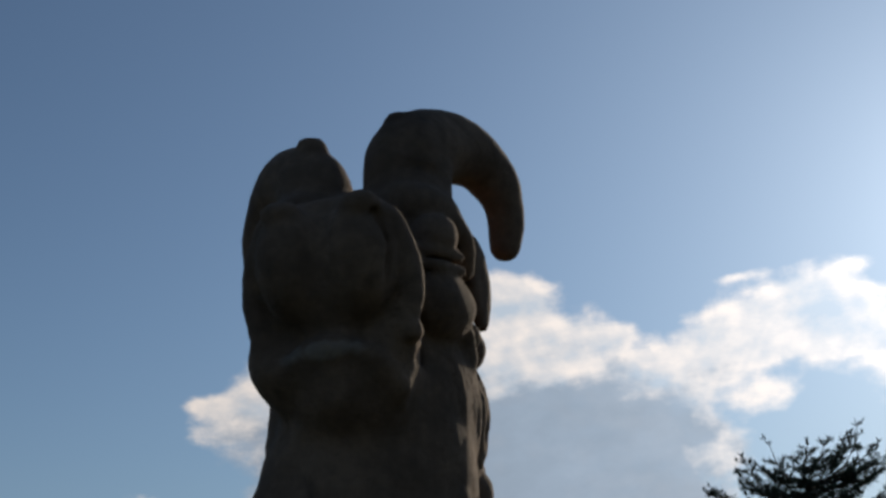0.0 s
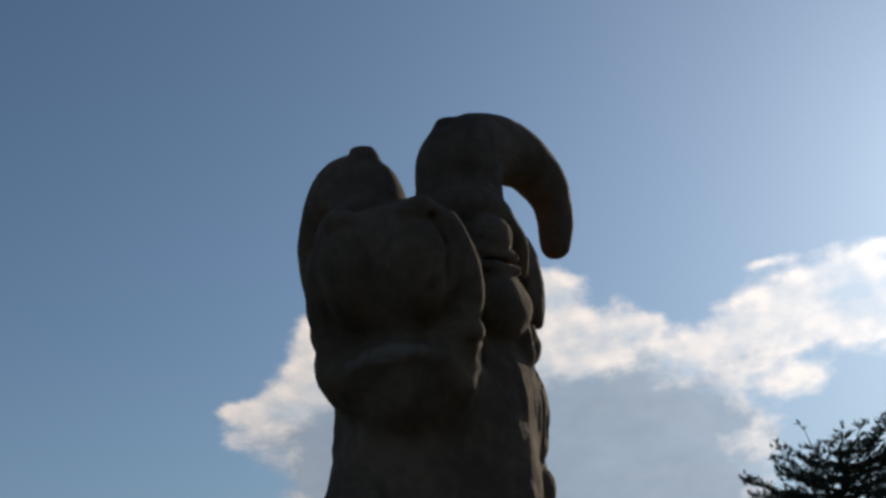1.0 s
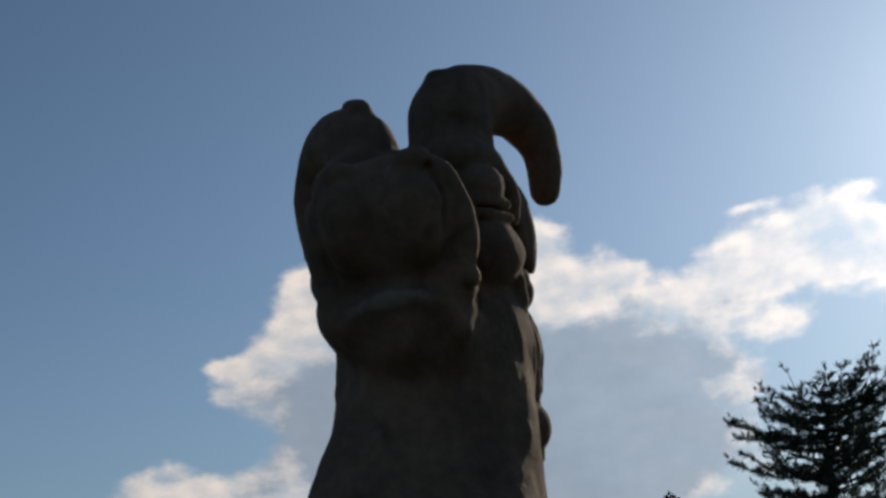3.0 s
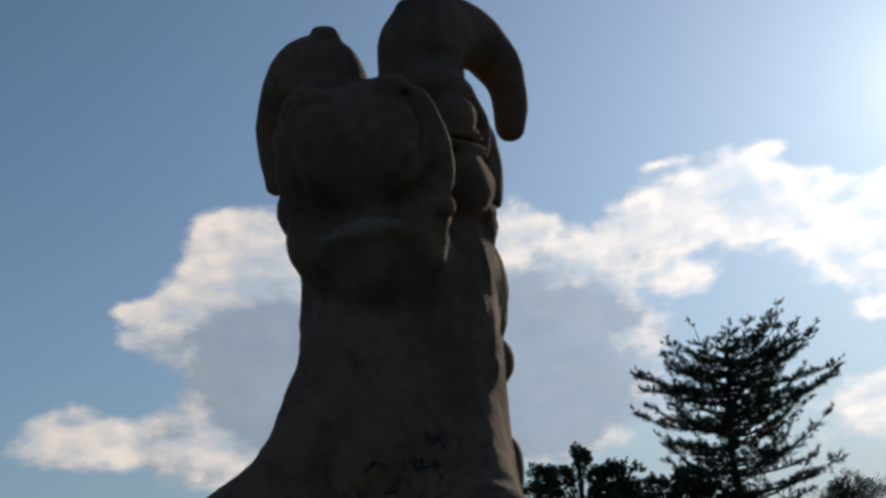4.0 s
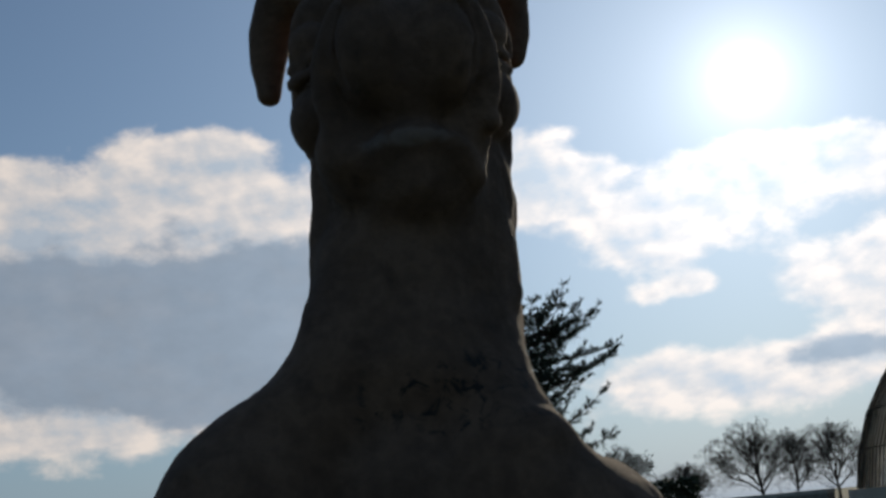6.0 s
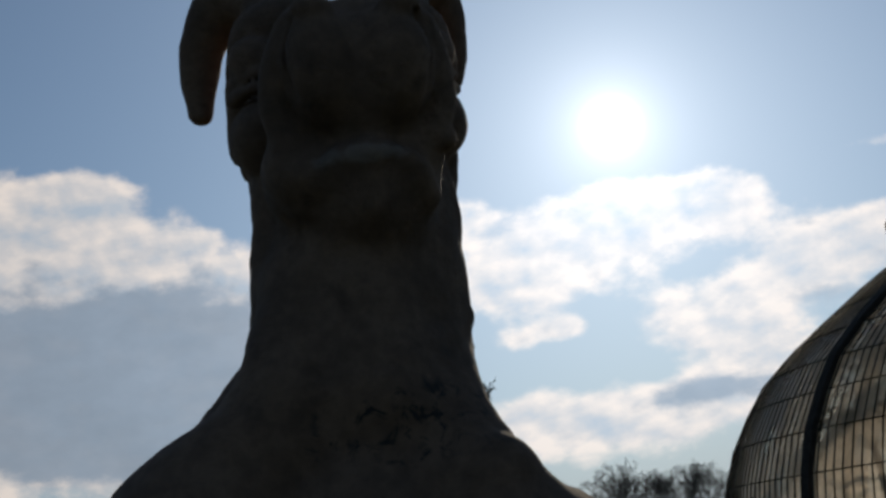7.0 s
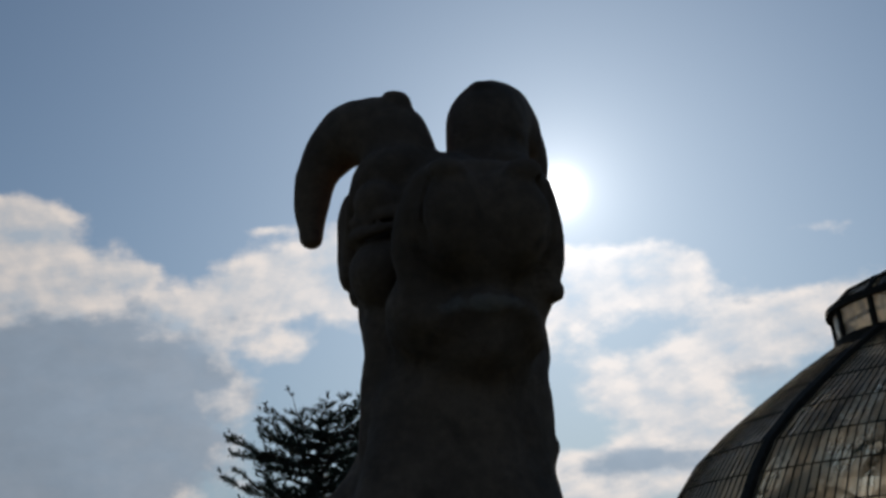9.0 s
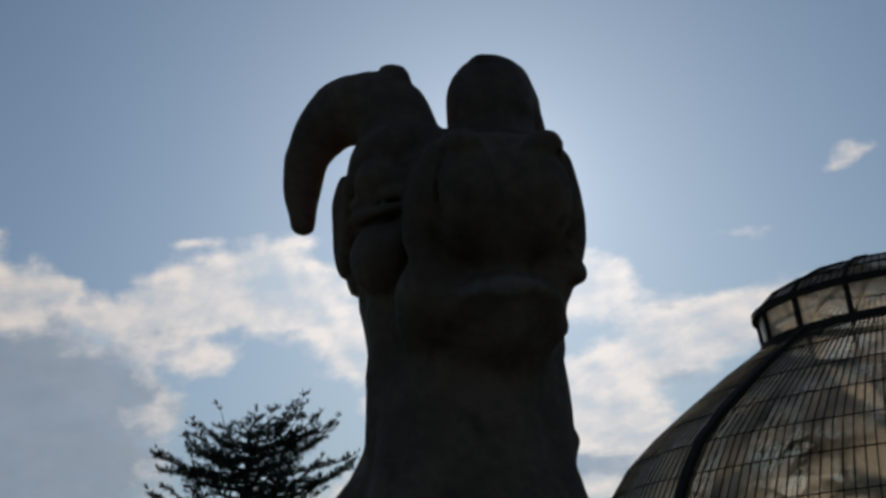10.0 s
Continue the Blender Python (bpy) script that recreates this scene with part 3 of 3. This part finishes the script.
def plinth():
    base = tagged(new("plinth"), "moulded square limestone plinth under the statue", "plinth")
    for name, w, d, z0, z1 in (("foot", 1.35, 1.75, 0.0, 0.14), ("shaft", 1.15, 1.55, 0.14, 0.55), ("cap", 1.30, 1.70, 0.55, 0.655)):
        bm = bmesh.new()
        bmesh.ops.create_cube(bm, size=1, matrix=Matrix.LocRotScale((0, 0.12, (z0 + z1) / 2), None, (w, d, z1 - z0)))
        bmesh.ops.bevel(bm, geom=bm.edges[:], offset=0.02, segments=3, affect="EDGES", profile=0.6)
        part(name, bm, PLINTH_STONE, base)


plinth()


# ---- glasshouse ----
DOME = Vector((-0.6, -2.3, 0)) + 56.0 * Vector((math.sin(radians(34.8)), math.cos(radians(34.8)), 0))
DOME_PROFILE = [(14.9, 1.5), (14.6, 3.0), (14.05, 4.5), (13.2, 5.9), (12.3, 7.1), (10.9, 8.3), (9.2, 9.5), (7.4, 10.7), (5.7, 11.7)]
CAP_PROFILE = [(5.95, 13.25), (5.25, 13.9), (4.0, 14.45), (2.6, 14.8), (0.9, 15.0)]
RIBS, POSTS = 8, 15
TURN = radians(180 - 34.8)


def rib_angle(k, count):
    """The heading of the k-th of count ribs or posts as an angle in the plan."""
    return TURN + radians((52 if count == RIBS else 2) + 360 * k / count)


def on_dome(r, z, a):
    return Vector((r * math.cos(a), r * math.sin(a), z))


def bar_along(bm, points, outs, width, depth):
    """A square bar along points; outs: which way its face looks at each."""
    rings = []
    for i, p in enumerate(points):
        ahead = (points[min(i + 1, len(points) - 1)] - points[max(i - 1, 0)]).normalized()
        side = ahead.cross(outs[i]).normalized()
        face = side.cross(ahead).normalized()
        rings.append([bm.verts.new(p + side * sx * width / 2 + face * sy * depth / 2) for sx, sy in ((-1, -1), (1, -1), (1, 1), (-1, 1))])
    for a, b in zip(rings[:-1], rings[1:]):
        for i in range(4):
            bm.faces.new((a[i], a[(i + 1) % 4], b[(i + 1) % 4], b[i]))
    bm.faces.new(rings[0][::-1])
    bm.faces.new(rings[-1])


def finer(profile, steps):
    out = []
    for (r0, z0), (r1, z1) in zip(profile[:-1], profile[1:]):
        for i in range(steps):
            f = i / steps
            out.append((r0 + (r1 - r0) * f, z0 + (z1 - z0) * f))
    return out + [profile[-1]]


def glasshouse():
    house = tagged(new("glasshouse"), "domed iron and glass palm house with a glazed lantern", "glasshouse")
    house.location = DOME
    bm = bmesh.new()
    for r, z, w, d in ((15.0, 0.75, 0.6, 1.5),):
        ring = [on_dome(r, z, a) for a in np.linspace(0, 2 * math.pi, 61)]
        bar_along(bm, ring, [on_dome(1, 0, a) for a in np.linspace(0, 2 * math.pi, 61)], d, w)
    part("base_wall", bm, PALE_STONE, house, "pale stone base wall")
    for profile, width, deep, count in ((DOME_PROFILE, 0.42, 0.30, RIBS), ([(5.7, 11.7), (5.8, 13.25)], 0.20, 0.20, POSTS), (CAP_PROFILE, 0.14, 0.14, POSTS)):
        for k in range(count):
            a = rib_angle(k, count)
            bm = bmesh.new()
            pts = [on_dome(r + 0.06, z + 0.03, a) for r, z in finer(profile, 2)]
            bar_along(bm, pts, [on_dome(1, 0.3, a)] * len(pts), width, deep)
            part("rib", bm, IRON, house)
    rings = [(r + 0.02, z, 0.045, 0.06) for r, z in DOME_PROFILE[1:-1]]
    rings += [(5.75, 11.72, 0.34, 0.34), (5.95, 13.22, 0.26, 0.30), (5.25, 13.9, 0.08, 0.08), (4.0, 14.45, 0.08, 0.08), (0.9, 15.0, 0.2, 0.2)]
    for r, z, w, d in rings:
        bm = bmesh.new()
        angles = np.linspace(0, 2 * math.pi, 76)
        bar_along(bm, [on_dome(r, z, a) for a in angles], [on_dome(1, 0, a) for a in angles], w, d)
        part("purlin", bm, IRON, house)
    for profile, count, bars in ((DOME_PROFILE, RIBS, 27), ([(5.7, 11.9), (5.8, 13.1)], POSTS, 0), (CAP_PROFILE, POSTS, 6)):
        for k in range(count):
            a0, a1 = rib_angle(k, count), rib_angle(k + 1, count)
            for (r0, z0), (r1, z1) in zip(profile[:-1], profile[1:]):
                bm = bmesh.new()
                grid = [[bm.verts.new(on_dome(r0 + (r1 - r0) * j, z0 + (z1 - z0) * j, a0 + (a1 - a0) * i / 9)) for i in range(10)] for j in (0, 1)]
                for i in range(9):
                    bm.faces.new((grid[0][i], grid[0][i + 1], grid[1][i + 1], grid[1][i]))
                pane = part("pane", bm, GLASS, house)
                pane.visible_shadow = False
            for i in range(1, bars + 1):
                a = a0 + (a1 - a0) * i / (bars + 1)
                pts = [on_dome(r, z, a) for r, z in profile]
                bm = bmesh.new()
                bar_along(bm, pts, [on_dome(1, 0.3, a)] * len(pts), 0.038, 0.05)
                part("glazing_bar", bm, IRON, house)
    return house


glasshouse()


def low_wall():
    wall = tagged(new("low_wall"), "low wall with a pale stone coping beside the glasshouse", "wall")
    a, b = radians(13.2), radians(18.4)
    p0, p1 = Vector((58 * math.sin(a), 58 * math.cos(a), 0)), Vector((52 * math.sin(b), 52 * math.cos(b), 0))
    for name, z, w, d, mat in (("wall", 0.72, 1.44, 0.35, PLINTH_STONE), ("coping", 1.53, 0.18, 0.5, PALE_STONE)):
        bm = bmesh.new()
        side = (p1 - p0).cross(Vector((0, 0, 1))).normalized()
        bar_along(bm, [p0 + Vector((0, 0, z)), p1 + Vector((0, 0, z))], [side, side], w, d)
        part(name, bm, mat, wall)


low_wall()


# ---- plants ----
class Leaves:
    """Gathers triangles for one crown."""

    def __init__(self):
        self.v, self.f = [], []

    def blade(self, p, way, length, width):
        side = way.cross(Vector((random.uniform(-1, 1), random.uniform(-1, 1), random.uniform(-1, 1)))).normalized() * width / 2
        n = len(self.v)
        mid = p + way * length * 0.45
        self.v += [p, mid + side, p + way * length, mid - side]
        self.f.append((n, n + 1, n + 2, n + 3))

    def mesh(self, name, mat, parent):
        me = bpy.data.meshes.new(name)
        me.from_pydata([tuple(v) for v in self.v], [], self.f)
        me.materials.append(mat)
        ob = new(name, me)
        ob.parent = parent
        return ob


def tube(store, points, radii, sides=6):
    """A tapering round branch added to (verts, faces)."""
    verts, faces = store
    start = len(verts)
    for i, p in enumerate(points):
        ahead = (points[min(i + 1, len(points) - 1)] - points[max(i - 1, 0)]).normalized()
        u = ahead.cross(Vector((0.31, 0.77, 0.55))).normalized()
        w = ahead.cross(u)
        for k in range(sides):
            a = 2 * math.pi * k / sides
            verts.append(p + (u * math.cos(a) + w * math.sin(a)) * radii[i])
    for i in range(len(points) - 1):
        for k in range(sides):
            a, b = start + i * sides + k, start + i * sides + (k + 1) % sides
            faces.append((a, b, b + sides, a + sides))


def wood(name, store, parent, mat=None):
    me = bpy.data.meshes.new(name)
    me.from_pydata([tuple(v) for v in store[0]], [], store[1])
    me.shade_smooth()
    me.materials.append(mat or BARK)
    ob = new(name, me)
    ob.parent = parent
    return ob


def rand_way(up=0.0):
    return Vector((random.gauss(0, 1), random.gauss(0, 1), random.gauss(0, 1) + up)).normalized()


# Height, reach and number of the limbs in each tier of the cedar, as shares of the whole.
CEDAR_TIERS = [(0.18, 0.85, 10), (0.30, 1.00, 12), (0.40, 0.90, 12), (0.50, 0.66, 12), (0.58, 0.82, 14), (0.66, 1.00, 17), (0.74, 0.94, 17), (0.82, 0.80, 16), (0.88, 0.60, 13)]


def cedar(place, height, reach, label):
    """Cedar: flat tiers of level limbs that turn up at the ends, with spiky tufts of needles and open gaps between the tiers."""
    tree = tagged(new("cedar_tree"), label, "tree")
    tree.location = place
    trunk, limbs, crown = ([], []), ([], []), Leaves()
    stem = [Vector((-1.9 + 0.16 * i + 0.22 * math.sin(i * 0.9), 0.2 * math.cos(i * 1.3), height * 0.93 * i / 9)) for i in range(10)]
    tube(trunk, stem, [0.50 - 0.047 * i for i in range(10)], 9)
    # the trunk parts into two leaders near the top
    fork = stem[6]
    for dx in (-1.6, 3.4):
        tube(limbs, [fork, fork + Vector((dx * 0.45, 0.2, height * 0.10)), fork + Vector((dx, 0.3, height * 0.27))], [0.17, 0.12, 0.04], 6)

    def tufts(a, b, count, size):
        """Needles in upright brushes along a twig."""
        for m in range(count):
            p = a.lerp(b, (m + random.uniform(0.2, 1.0)) / count)
            for blade in range(7):
                w = (rand_way(1.2) + (b - a).normalized() * 0.9).normalized()
                crown.blade(p, w, size * random.uniform(0.55, 1.15), 0.085)

    for level, share, count in CEDAR_TIERS:
        first = random.uniform(0, 6.28)
        for i in range(count):
            a = first + 2 * math.pi * (i + random.uniform(-0.3, 0.3)) / count
            r = reach * share * random.uniform(0.55, 1.06) * (1 + 0.09 * math.cos(a))
            z = height * (level - 0.02 + random.uniform(-0.06, 0.05))
            out = Vector((math.cos(a), math.sin(a), 0))
            side = Vector((-out.y, out.x, 0))
            lift = random.uniform(0.08, 0.48) + 0.15 * max(0, level - 0.55)
            base = stem[min(9, round(level * 9.6))]
            root = Vector((base.x, base.y, z - 0.06 * r))
            pts = [root + out * r * s + side * 0.10 * r * math.sin(3 * s + i) + Vector((0, 0, lift * r * s ** 2.4)) for s in (0, 0.25, 0.5, 0.75, 1.0)]
            tube(limbs, pts, [0.14, 0.11, 0.08, 0.055, 0.02], 5)
            steps = max(4, int(r * 1.9))
            for j in range(steps):
                s = 0.34 + 0.66 * (j + random.random() * 0.8) / steps
                k = min(3, int(s * 4))
                p = pts[k].lerp(pts[k + 1], s * 4 - k)
                for turn in (-1, 1):
                    if random.random() < 0.42:
                        continue
                    spread = r * 0.26 * (1.2 - s) + 0.35
                    q = p + (side * turn * random.uniform(0.4, 1.0) + out * random.uniform(0.3, 0.9)) * spread + Vector((0, 0, random.uniform(0.05, 0.45)))
                    tube(limbs, [p, p.lerp(q, 0.5), q], [0.035, 0.025, 0.012], 3)
                    tufts(p, q, 3, 0.60)
            # the tip turns up into a spiky end
            tip = pts[4] + (out * random.uniform(0.5, 1.0) + Vector((0, 0, random.uniform(0.25, 0.8)))) * 0.9
            tube(limbs, [pts[4], tip], [0.03, 0.01], 3)
            tufts(pts[4], tip, 3, 0.55)
    wood("trunk", trunk, tree)
    tagged(wood("branchwork", limbs, tree), kind="stuff")
    crown.mesh("crown", NEEDLE, tree)
    return tree


def broad_evergreen(place, wide, high, label):
    """A low dense evergreen with arching outer sprays and a broken outline."""
    tree = tagged(new("evergreen_tree"), label, "tree")
    tree.location = place
    trunk, crown = ([], []), Leaves()
    tube(trunk, [Vector((0, 0, 0)), Vector((0.1, 0, high * 0.35)), Vector((0, 0.1, high * 0.7))], [0.4, 0.3, 0.12], 8)
    for i in range(70):
        a, e = random.uniform(0, 2 * math.pi), math.asin(random.uniform(0.0, 0.98))
        tip = Vector((wide * math.cos(a) * math.cos(e), wide * math.sin(a) * math.cos(e), high * (0.22 + 0.78 * math.sin(e)))) * random.uniform(0.86, 1.0)
        root = Vector((0, 0, high * random.uniform(0.25, 0.5)))
        pts = [root.lerp(tip, s) + Vector((0, 0, high * 0.16 * math.sin(math.pi * s))) for s in (0, 0.3, 0.6, 0.85, 1)]
        tube(trunk, pts, [0.10, 0.08, 0.06, 0.035, 0.015], 4)
        for j in range(52):
            s = random.uniform(0.45, 1.04)
            p = root.lerp(tip, s) + Vector((0, 0, high * 0.16 * math.sin(math.pi * min(1, s)))) + rand_way() * random.uniform(0.05, 0.55)
            for blade in range(5):
                crown.blade(p, rand_way(-0.2), random.uniform(0.18, 0.42), 0.16)
    wood("trunk", trunk, tree)
    crown.mesh("crown", LEAF, tree)
    return tree


def bare_tree(place, high, wide, label, spread=0.6):
    """A leafless broad tree: limbs fork again and again into fine twigs."""
    tree = tagged(new("bare_tree"), label, "tree")
    tree.location = place
    trunk, twigs = ([], []), ([], [])

    def grow(p, way, length, radius, depth):
        pts, q, w = [p], p, way
        for i in range(3):
            w = (w + rand_way(0.25) * (0.07 if depth < 2 else 0.20)).normalized()
            q = q + w * length / 3
            pts.append(q)
        tube(trunk if depth < 3 else twigs, pts, [radius, radius * 0.88, radius * 0.78, radius * 0.66], 6 if depth < 3 else 3)
        if depth >= 8:
            return
        if 0 < depth < 6:
            # short side shoots fill the crown
            for p2 in (pts[1:3] if depth < 4 else pts[2:3]):
                grow(p2, (w * 0.5 + rand_way(0.3)).normalized(), length * 0.75, max(radius * 0.4, 0.012), min(depth + 3, 8))
        if depth == 0:
            # the main limbs leave the trunk all round, two of them lower down
            first = random.uniform(0, 6.28)
            for i in range(6):
                a, rise = first + i * 1.047 + random.uniform(-0.2, 0.2), (0.55, 1.3, 0.9, 0.5, 1.5, 1.0)[i]
                limb = Vector((math.cos(a), math.sin(a), rise + 0.3)).normalized()
                grow(pts[2 if rise < 0.6 else 3], limb, length * random.uniform(0.85, 1.0), radius * 0.55, 1)
            grow(q, (w + rand_way(0.5) * 0.15).normalized(), length * 0.95, radius * 0.66, 1)
            return
        for i in range(random.choice((2, 3, 3) if depth < 4 else (2, 2, 2, 3))):
            grow(q, (w + rand_way(0.25) * spread).normalized(), length * random.uniform(0.66, 0.84), max(radius * 0.60, 0.012), depth + 1)

    grow(Vector((0, 0, 0)), Vector((0, 0, 1)), high * 0.17, high * 0.017, 0)
    top = max(v.z for v in twigs[0])
    side = max(math.hypot(v.x, v.y) for v in twigs[0])
    for store in (trunk, twigs):
        for v in store[0]:
            v.x, v.y, v.z = v.x * wide / side, v.y * wide / side, v.z * high / top
    wood("trunk", trunk, tree)
    tagged(wood("twig_crown", twigs, tree), kind="stuff")
    return tree


def hedge(place, turn, long, high, label):
    """A clipped hedge: a core of leaves with an uneven top."""
    row = tagged(new("hedge"), label, "hedge")
    row.location, row.rotation_euler = place, (0, 0, turn)
    crown = Leaves()
    for i in range(5200):
        p = Vector((random.uniform(-long / 2, long / 2), random.uniform(-0.8, 0.8), random.uniform(0, high)))
        p.z += 0.10 * math.sin(4.1 * p.x) + 0.08 * math.sin(9.7 * p.x)
        crown.blade(p, rand_way(0.3), random.uniform(0.2, 0.4), 0.28)
    crown.mesh("leaves", LEAF, row)
    return row


def palm(place, high, label):
    """A palm under the glass: a slim stem and a head of arching fronds."""
    tree = tagged(new("palm_tree"), label, "palm")
    tree.location = place
    stem, crown = ([], []), Leaves()
    tube(stem, [Vector((0.1 * math.sin(i), 0, high * i / 5)) for i in range(6)], [0.20, 0.17, 0.15, 0.14, 0.13, 0.12], 7)
    for i in range(22):
        a, lift = i * 2.4, random.uniform(0.1, 1.2)
        out, length = Vector((math.cos(a), math.sin(a), 0)), random.uniform(2.0, 3.0)
        pts = [Vector((0, 0, high)) + out * length * s + Vector((0, 0, length * (lift * s - (0.55 + 0.5 * lift) * s * s))) for s in (0, 0.25, 0.5, 0.75, 1)]
        tube(stem, pts, [0.04, 0.03, 0.025, 0.02, 0.01], 3)
        for j in range(30):
            s = 0.12 + 0.86 * j / 30
            k = min(3, int(s * 4))
            p = pts[k].lerp(pts[k + 1], s * 4 - k)
            side = Vector((-out.y, out.x, 0))
            for turn in (-1, 1):
                crown.blade(p, (side * turn + out * 0.5 + Vector((0, 0, -0.35))).normalized(), 0.75 * (1.1 - s * 0.7), 0.10)
    wood("stem", stem, tree)
    crown.mesh("fronds", PALM, tree)
    return tree


def at(heading, far):
    """The place on the ground at that heading in degrees, so many metres off."""
    return Vector((far * math.sin(radians(heading)), far * math.cos(radians(heading)), 0))


cedar(at(4.65, 100), 19.6, 8.6, "tall dark cedar with tiered spiky limbs on the lawn")
broad_evergreen(at(-3.3, 84), 6.3, 10.0, "low rounded dark evergreen tree beside the cedar")
broad_evergreen(at(1.2, 93), 6.5, 8.6, "dark spreading evergreen under the cedar")
bare_tree(at(14.9, 185), 13.0, 10.0, "leafless broad tree with fine twigs far across the lawn")
bare_tree(at(18.2, 190), 12.0, 8.5, "smaller leafless tree beside the glasshouse")
bare_tree(at(16.4, 205), 12.0, 8.0, "leafless tree standing behind two others", 0.7)
bare_tree(at(11.6, 200), 8.0, 6.0, "small leafless tree behind the hedge", 0.7)
bare_tree(at(8.7, 106), 7.2, 3.4, "small rounded leafless tree beside the cedar", 0.7)
hedge(at(9.6, 104), radians(-9.6), 9.5, 3.5, "dark clipped hedge below the cedar")
palm(DOME + Vector((-6.5, -4.5, 0)), 6.4, "tall green palm inside the glasshouse")
palm(DOME + Vector((-3.0, -8.0, 0)), 5.2, "green palm with arching fronds inside the glasshouse")
palm(DOME + Vector((1.5, -5.0, 0)), 7.6, "old palm reaching the glasshouse roof")
palm(DOME + Vector((-8.5, 1.5, 0)), 5.0, "young palm inside the glasshouse")
palm(at(33.0, 46), 4.6, "broad green palm close to the glass")
palm(DOME + Vector((4.0, 3.0, 0)), 7.0, "bushy palm in the middle of the glasshouse")
